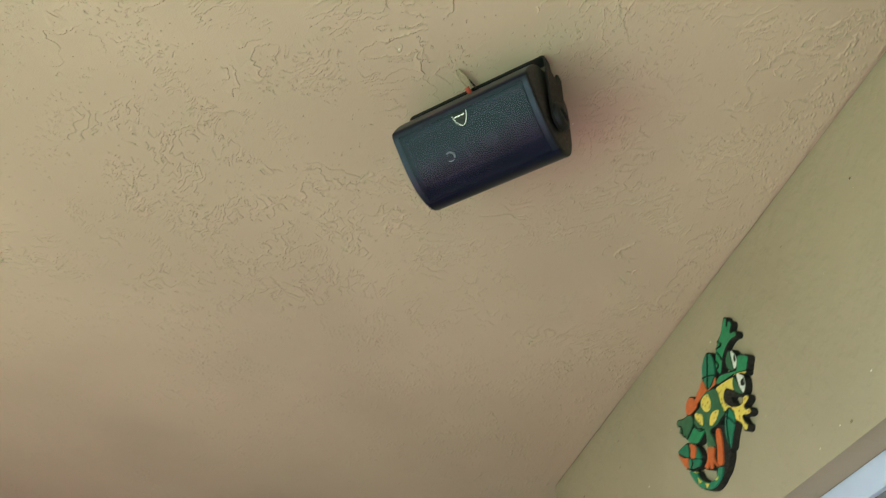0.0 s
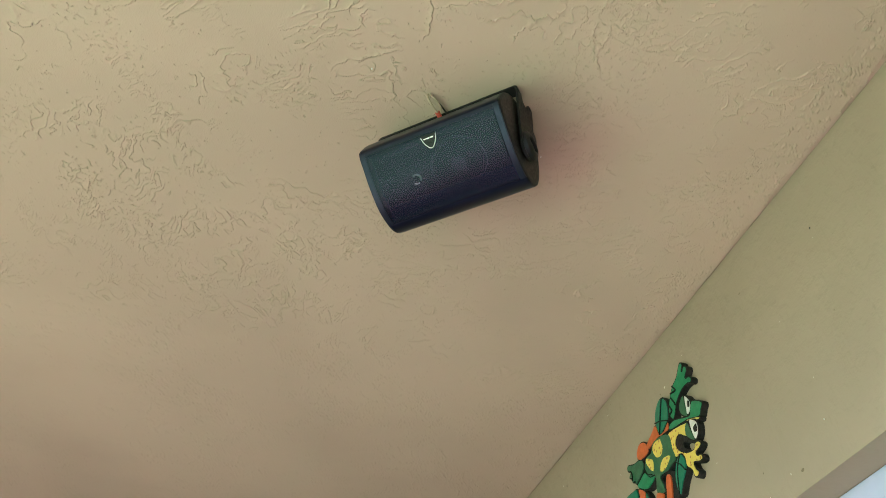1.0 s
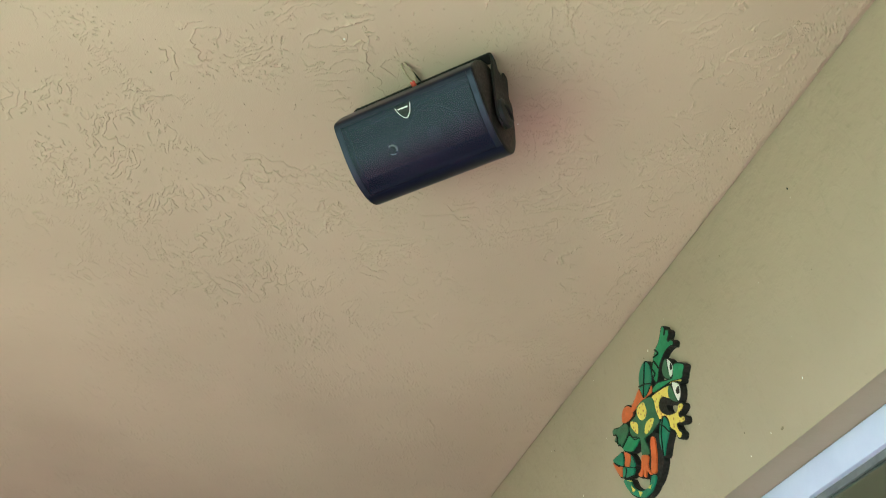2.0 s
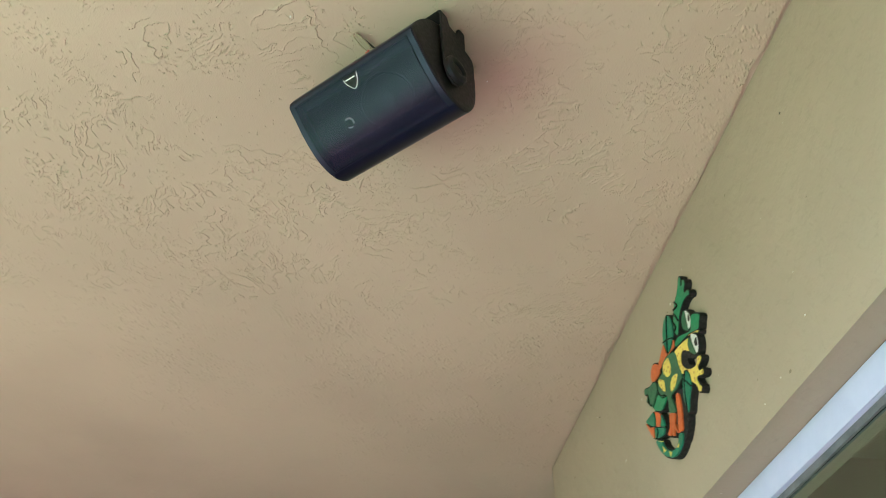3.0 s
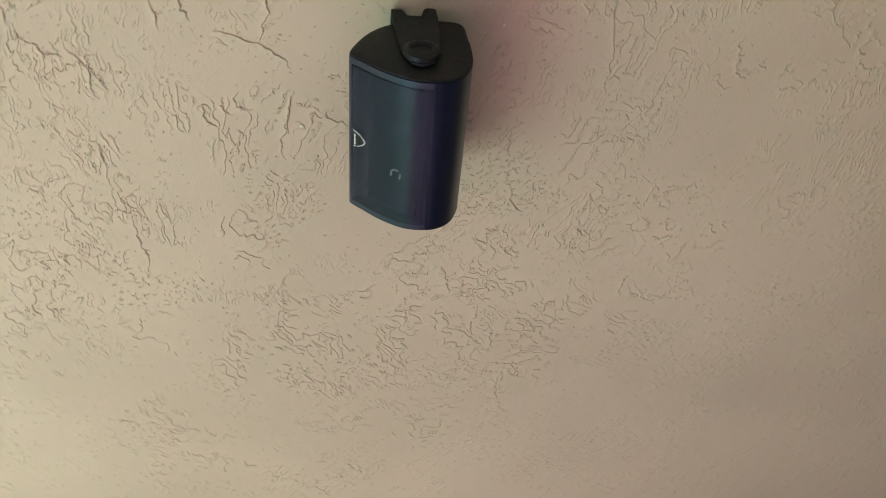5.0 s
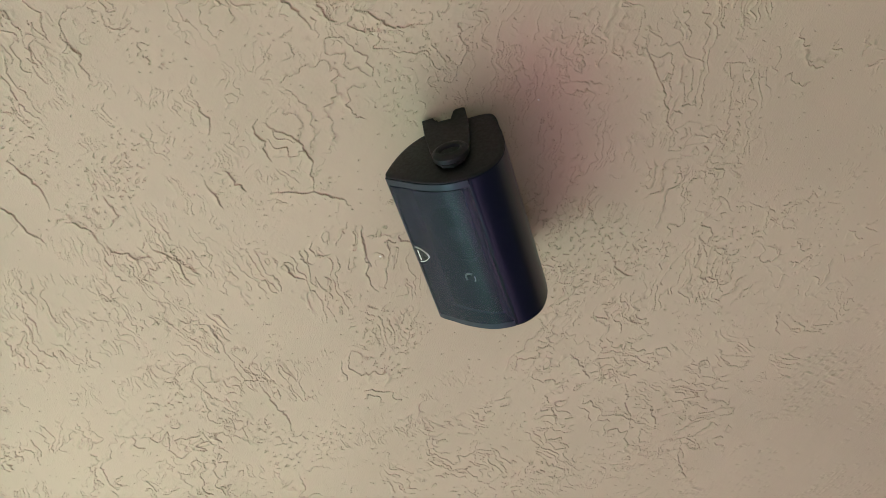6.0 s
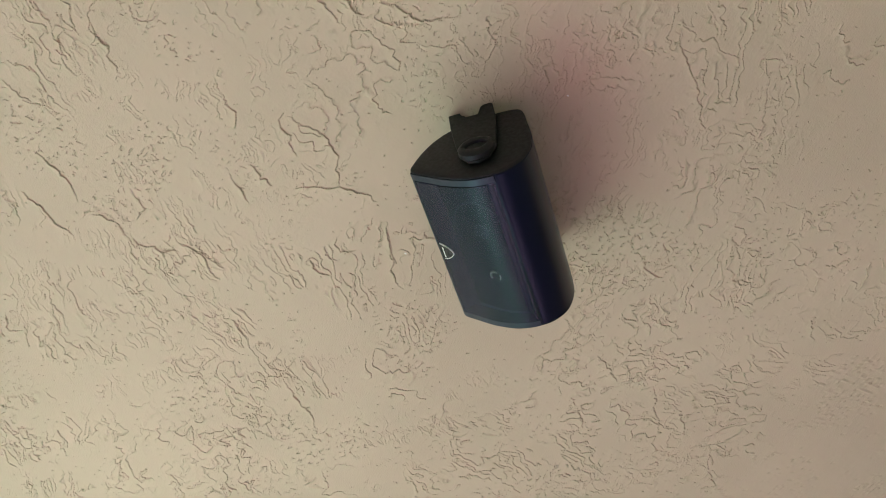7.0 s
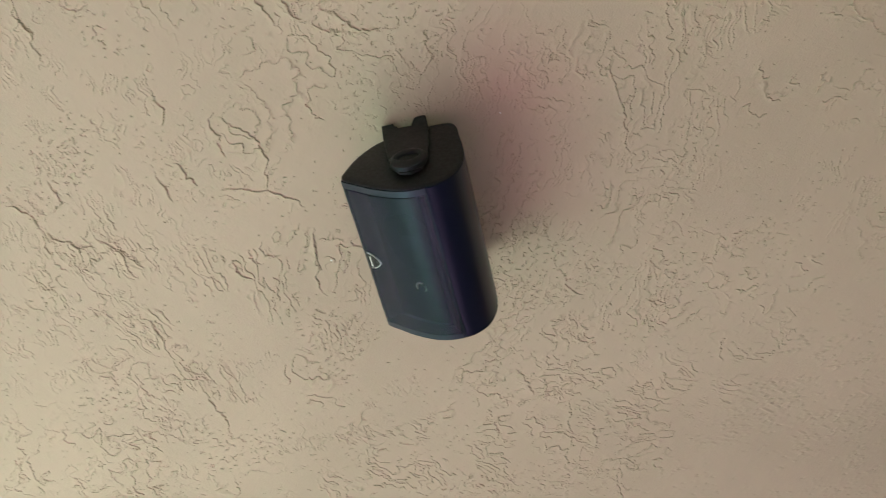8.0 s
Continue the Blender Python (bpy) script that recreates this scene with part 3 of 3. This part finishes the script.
    arm = [(-0.034, -0.0105), (-0.017, -0.0105), (-0.011, -0.026), (0.009, -0.028), (0.015, -0.0060), (0.019, -0.0030), (0.029, -0.0030), (0.033, -0.0060), (0.034, -0.040), (0.031, -0.095),
           (0.027, -0.135), (0.016, -0.158), (0.001, -0.165), (-0.014, -0.158), (-0.024, -0.138), (-0.029, -0.100), (-0.033, -0.050)]
    for s in (-1, 1):
        shape = [Vector(p) for p in arm]
        rings = [[(s * x, p.x, p.y) for p in outset(shape, g)] for x, g in ((HALF + 0.0062, 0), (HALF + 0.0094, 0), (HALF + 0.0102, -0.0008))]
        part("arm", loft(bmesh.new(), rings), M_CAP, bracket)
        rings = []
        for k in range(9):
            a = radians(90 * k / 8)
            cx, cz = HALF + 0.0098 - 0.0098, -0.0108
            rings.append([(s * (cx + r * math.sin(a)), y, cz + r * math.cos(a)) for r, y in ((0.0100, -0.034), (0.0100, -0.017), (0.0060, -0.017), (0.0060, -0.034))])
        part("bend", loft(bmesh.new(), rings), M_CAP, bracket, smooth=True)
        if s < 0:
            continue
        knob = bmesh.new()
        rings = []
        for x, r in ((0.0020, 0.0150), (0.0098, 0.0150), (0.0100, 0.0250), (0.0108, 0.0262), (0.0170, 0.0255), (0.0198, 0.0235), (0.0210, 0.0205), (0.0198, 0.0170), (0.0165, 0.0150)):
            rings.append([(s * (HALF + x), c + r * math.cos(a) * (0.95 if r < 0.024 else 1), -0.136 + r * math.sin(a) * (1 if x < 0.01 else 0.62 if r < 0.0206 else 0.9 if r < 0.024 else 1)) for a in (2 * math.pi * k / 48 for k in range(48))])
        loft(knob, rings)
        part("knob", knob, M_CAP, bracket, "round black clamping knob", True)


loudspeaker()


def speaker_cable():
    """A loop of beige cable out of the ceiling with a red plug and a dark core."""
    top = tagged(new("speaker_cable"), "beige cable loop with red plug hanging from the ceiling", "cable")
    top.matrix_world = pose(0.272, 1.172, CEIL)
    part("wire", tube(bmesh.new(), [(0.000, 0.000, 0.002), (-0.001, -0.001, -0.007), (0.008, 0.007, -0.014), (0.019, 0.017, -0.016), (0.027, 0.023, -0.017)], 0.0019), M_WIRE, top, "beige wire", True)
    part("wire", tube(bmesh.new(), [(0.003, -0.002, 0.002), (0.006, -0.004, -0.006), (0.018, 0.001, -0.012), (0.028, 0.012, -0.014), (0.031, 0.022, -0.016)], 0.0019), M_WIRE, top, "beige wire", True)
    part("dark_wire", tube(bmesh.new(), [(0.006, -0.001, 0.002), (0.012, 0.000, -0.006), (0.026, 0.009, -0.008), (0.042, 0.022, -0.009)], 0.0016), M_DARKWIRE, top, "thin dark wire", True)
    part("plug", tube(bmesh.new(), [(0.024, 0.020, -0.0165), (0.029, 0.025, -0.018), (0.034, 0.030, -0.019)], 0.0046, 12), M_RED, top, "small red plug", True)


speaker_cable()

# ---- the frog plaque: painted shapes on a thick black cut-out, in millimetres from its middle ----

def frog_plaque():
    """One mesh: every painted patch stands on its own slightly wider black block; sizes in millimetres."""
    bm = bmesh.new()
    names = list(FROG_PAINT)
    depth = 0.0152
    layers = iter(range(999))

    def slice_of(loop, x0, x1, index):
        rows = [[bm.verts.new((x, -p.x, p.y)) for p in loop] for x in (x0, x1)]
        faces = [bm.faces.new(rows[0]), bm.faces.new(rows[1])]
        for i in range(len(loop)):
            j = (i + 1) % len(loop)
            faces.append(bm.faces.new((rows[0][i], rows[0][j], rows[1][j], rows[1][i])))
        for f in faces:
            f.material_index = index

    def patch(colour, *points):
        k = next(layers)
        pts = [Vector(p) / 1000 for p in points]
        loop = spline(pts, steps=3) if len(pts) > 4 else pts
        slice_of(outset(loop, 0.0022), 0.0, -depth + 0.00004 * k, names.index("black"))
        if colour != "black" or len(pts) < 9:
            slice_of(outset(loop, -0.0010), -depth + 0.002, -depth - 0.0008 - 0.00006 * k, names.index(colour))

    def line(*points):
        run = spline([Vector(p) / 1000 for p in points], closed=False, steps=4)
        sides = []
        for i, p in enumerate(run):
            d = (run[min(i + 1, len(run) - 1)] - run[max(i - 1, 0)]).normalized()
            sides.append((p + Vector((-d.y, d.x)) * 0.0013, p - Vector((-d.y, d.x)) * 0.0013))
        slice_of([a for a, b in sides] + [b for a, b in reversed(sides)], -depth, -depth - 0.0036, names.index("black"))

    patch("green", (98, 177), (86, 164), (74, 151), (56, 143), (40, 125), (28, 105), (27, 86), (36, 71), (46, 79), (60, 100), (77, 111), (95, 117), (114, 116), (125, 111), (129, 117), (122, 126), (112, 128), (108, 136), (119, 146), (118, 155), (110, 160), (104, 152), (99, 156), (106, 169))  # arm
    patch("green", (115, 68), (148, 47), (140, 34), (129, 24), (86, 41), (19, 54), (20, 66), (43, 65), (88, 46), (102, 46))  # head
    patch("pine", (88, 99), (70, 89), (67, 69), (82, 51), (92, 50), (90, 72))  # lid
    patch("white", (93, 95), (105, 81), (109, 64), (100, 50), (91, 51), (91, 71))  # eye
    patch("black", (105, 79), (98, 74), (98, 63), (106, 61), (108, 70))  # pupil
    patch("yellow", (85, 39), (108, 32), (130, 22), (125, 18), (105, 31))  # brow
    patch("yellow", (14, 51), (80, 36), (73, 24), (74, 7), (45, 28), (28, 16), (37, -6), (62, -25), (86, -33), (96, -30), (101, -23), (113, -26), (116, -34), (105, -39), (94, -41), (98, -51), (111, -55), (112, -65), (100, -64), (85, -57), (80, -60), (85, -74), (92, -83), (86, -90), (77, -86), (72, -69), (56, -52), (55, -33), (42, -16), (21, -14), (12, 14), (7, 40))  # throat
    patch("black", (43, 28), (57, 18), (73, 5), (100, -17), (97, -20), (67, 0), (55, 1), (57, -14), (73, -28), (62, -24), (39, -6), (31, 14))  # mouth
    patch("pine", (84, 35), (73, 25), (74, 8), (90, -10), (101, -14), (94, 10))  # lid
    patch("white", (94, 34), (105, 30), (118, 16), (116, -5), (106, -15), (101, -12), (95, 10))  # eye
    patch("black", (116, 15), (103, 12), (104, 0), (115, -4), (118, 5))  # pupil
    patch("teal", (7, 143), (-12, 143), (-30, 126), (-36, 99), (-24, 67), (2, 76), (18, 87), (22, 121))  # leaf
    patch("orange", (14, 76), (12, 60), (-10, 61), (-30, 65), (-59, 63), (-83, 61), (-85, 75), (-60, 88), (-38, 97), (-27, 65), (-1, 68))  # shoulder
    patch("orange", (-103, 90), (-123, 92), (-136, 76), (-133, 60), (-115, 53), (-88, 54), (-83, 61), (-87, 76))  # forearm
    patch("pine", (-134, 58), (-158, 61), (-185, 71), (-189, 60), (-174, 51), (-185, 40), (-173, 35), (-173, 24), (-160, 21), (-157, 11), (-142, 16), (-122, 25), (-113, 36), (-118, 51))  # hand
    patch("pine", (10, 47), (15, 12), (21, -15), (-1, -21), (-20, -25), (-50, -23), (-43, -45), (-42, -64), (-73, -50), (-70, -26), (-73, -7), (-94, -2), (-110, 16), (-108, 31), (-98, 46), (-73, 47), (-61, 64), (-30, 64))  # body
    patch("yellow", (-31, 59), (-56, 61), (-66, 48), (-55, 25), (-34, 18), (-22, 30), (-25, 51))  # spot
    patch("yellow", (3, 0), (-21, 9), (-39, 4), (-47, -14), (-31, -19), (-11, -13))  # spot
    patch("yellow", (-96, 45), (-70, 28), (-69, 11), (-76, 1), (-92, 19), (-101, 37))  # spot
    patch("green", (-112, 17), (-95, -3), (-71, -11), (-91, -20), (-111, -23), (-136, -11), (-151, 3), (-134, 11))  # belly
    patch("teal", (40, -16), (25, -22), (15, -34), (7, -61), (13, -97), (30, -77), (50, -57), (54, -38))  # leaf
    patch("teal", (-207, 1), (-182, 1), (-158, -2), (-156, -23), (-164, -33), (-184, -21))  # thigh
    patch("orange", (-148, -6), (-123, -24), (-126, -37), (-135, -49), (-155, -38), (-148, -24))  # knee
    patch("orange", (-209, -3), (-187, -23), (-165, -35), (-176, -56), (-193, -35))  # shin
    patch("teal", (-162, -38), (-135, -51), (-112, -63), (-123, -74), (-161, -64), (-169, -57))  # calf
    patch("teal", (-119, -28), (-110, -48), (-110, -61), (-131, -51), (-122, -39))  # calf
    patch("orange", (-74, -52), (-47, -65), (-55, -81), (-52, -96), (-44, -109), (-53, -108), (-63, -93), (-70, -104), (-79, -100), (-75, -85), (-89, -95), (-100, -88), (-99, -83), (-84, -76))  # foot
    patch("orange", (-23, -33), (-10, -41), (-12, -73), (-20, -100), (-27, -114), (-40, -112), (-46, -101), (-36, -75), (-31, -46))  # toe
    patch("black", (-34, -40), (-20, -29), (5, -42), (9, -67), (4, -103), (-22, -129), (-45, -134), (-62, -124), (-55, -101), (-46, -64))  # base
    patch("teal", (-168, -66), (-161, -87), (-141, -112), (-115, -131), (-88, -143), (-61, -143), (-39, -134), (-30, -119), (-45, -112), (-56, -122), (-69, -129), (-90, -126), (-113, -114), (-131, -97), (-139, -80))  # tail
    patch("yellow", (-157, -71), (-136, -81), (-139, -85))  # scale
    patch("yellow", (-138, -92), (-121, -111), (-138, -110))  # scale
    patch("yellow", (-112, -117), (-93, -128), (-107, -134))  # scale
    patch("yellow", (-70, -130), (-52, -127), (-59, -137))  # scale
    line((7, 143), (-8, 108), (-24, 67))
    line((-36, 101), (-11, 93), (14, 80))
    line((40, -16), (21, -46), (13, -96))
    line((18, -24), (36, -39), (50, -58))
    line((56, 143), (66, 127), (45, 130))
    line((31, 108), (39, 90), (26, 86))
    line((43, 121), (53, 104), (56, 95))
    line((-110, 25), (-101, 8), (-81, -3))
    line((-149, -45), (-149, -56), (-161, -64))
    line((-172, 50), (-168, 39), (-170, 25))

    bmesh.ops.recalc_face_normals(bm, faces=bm.faces[:])
    me = bpy.data.meshes.new("frog_plaque")
    bm.to_mesh(me)
    bm.free()
    for m in FROG_PAINT.values():
        me.materials.append(m)
    ob = tagged(new("frog_plaque", me), "painted green, orange and yellow wooden frog plaque on the wall", "wall plaque")
    ob.matrix_world = pose(WALL - 0.0003, 1.70, 2.44)


frog_plaque()
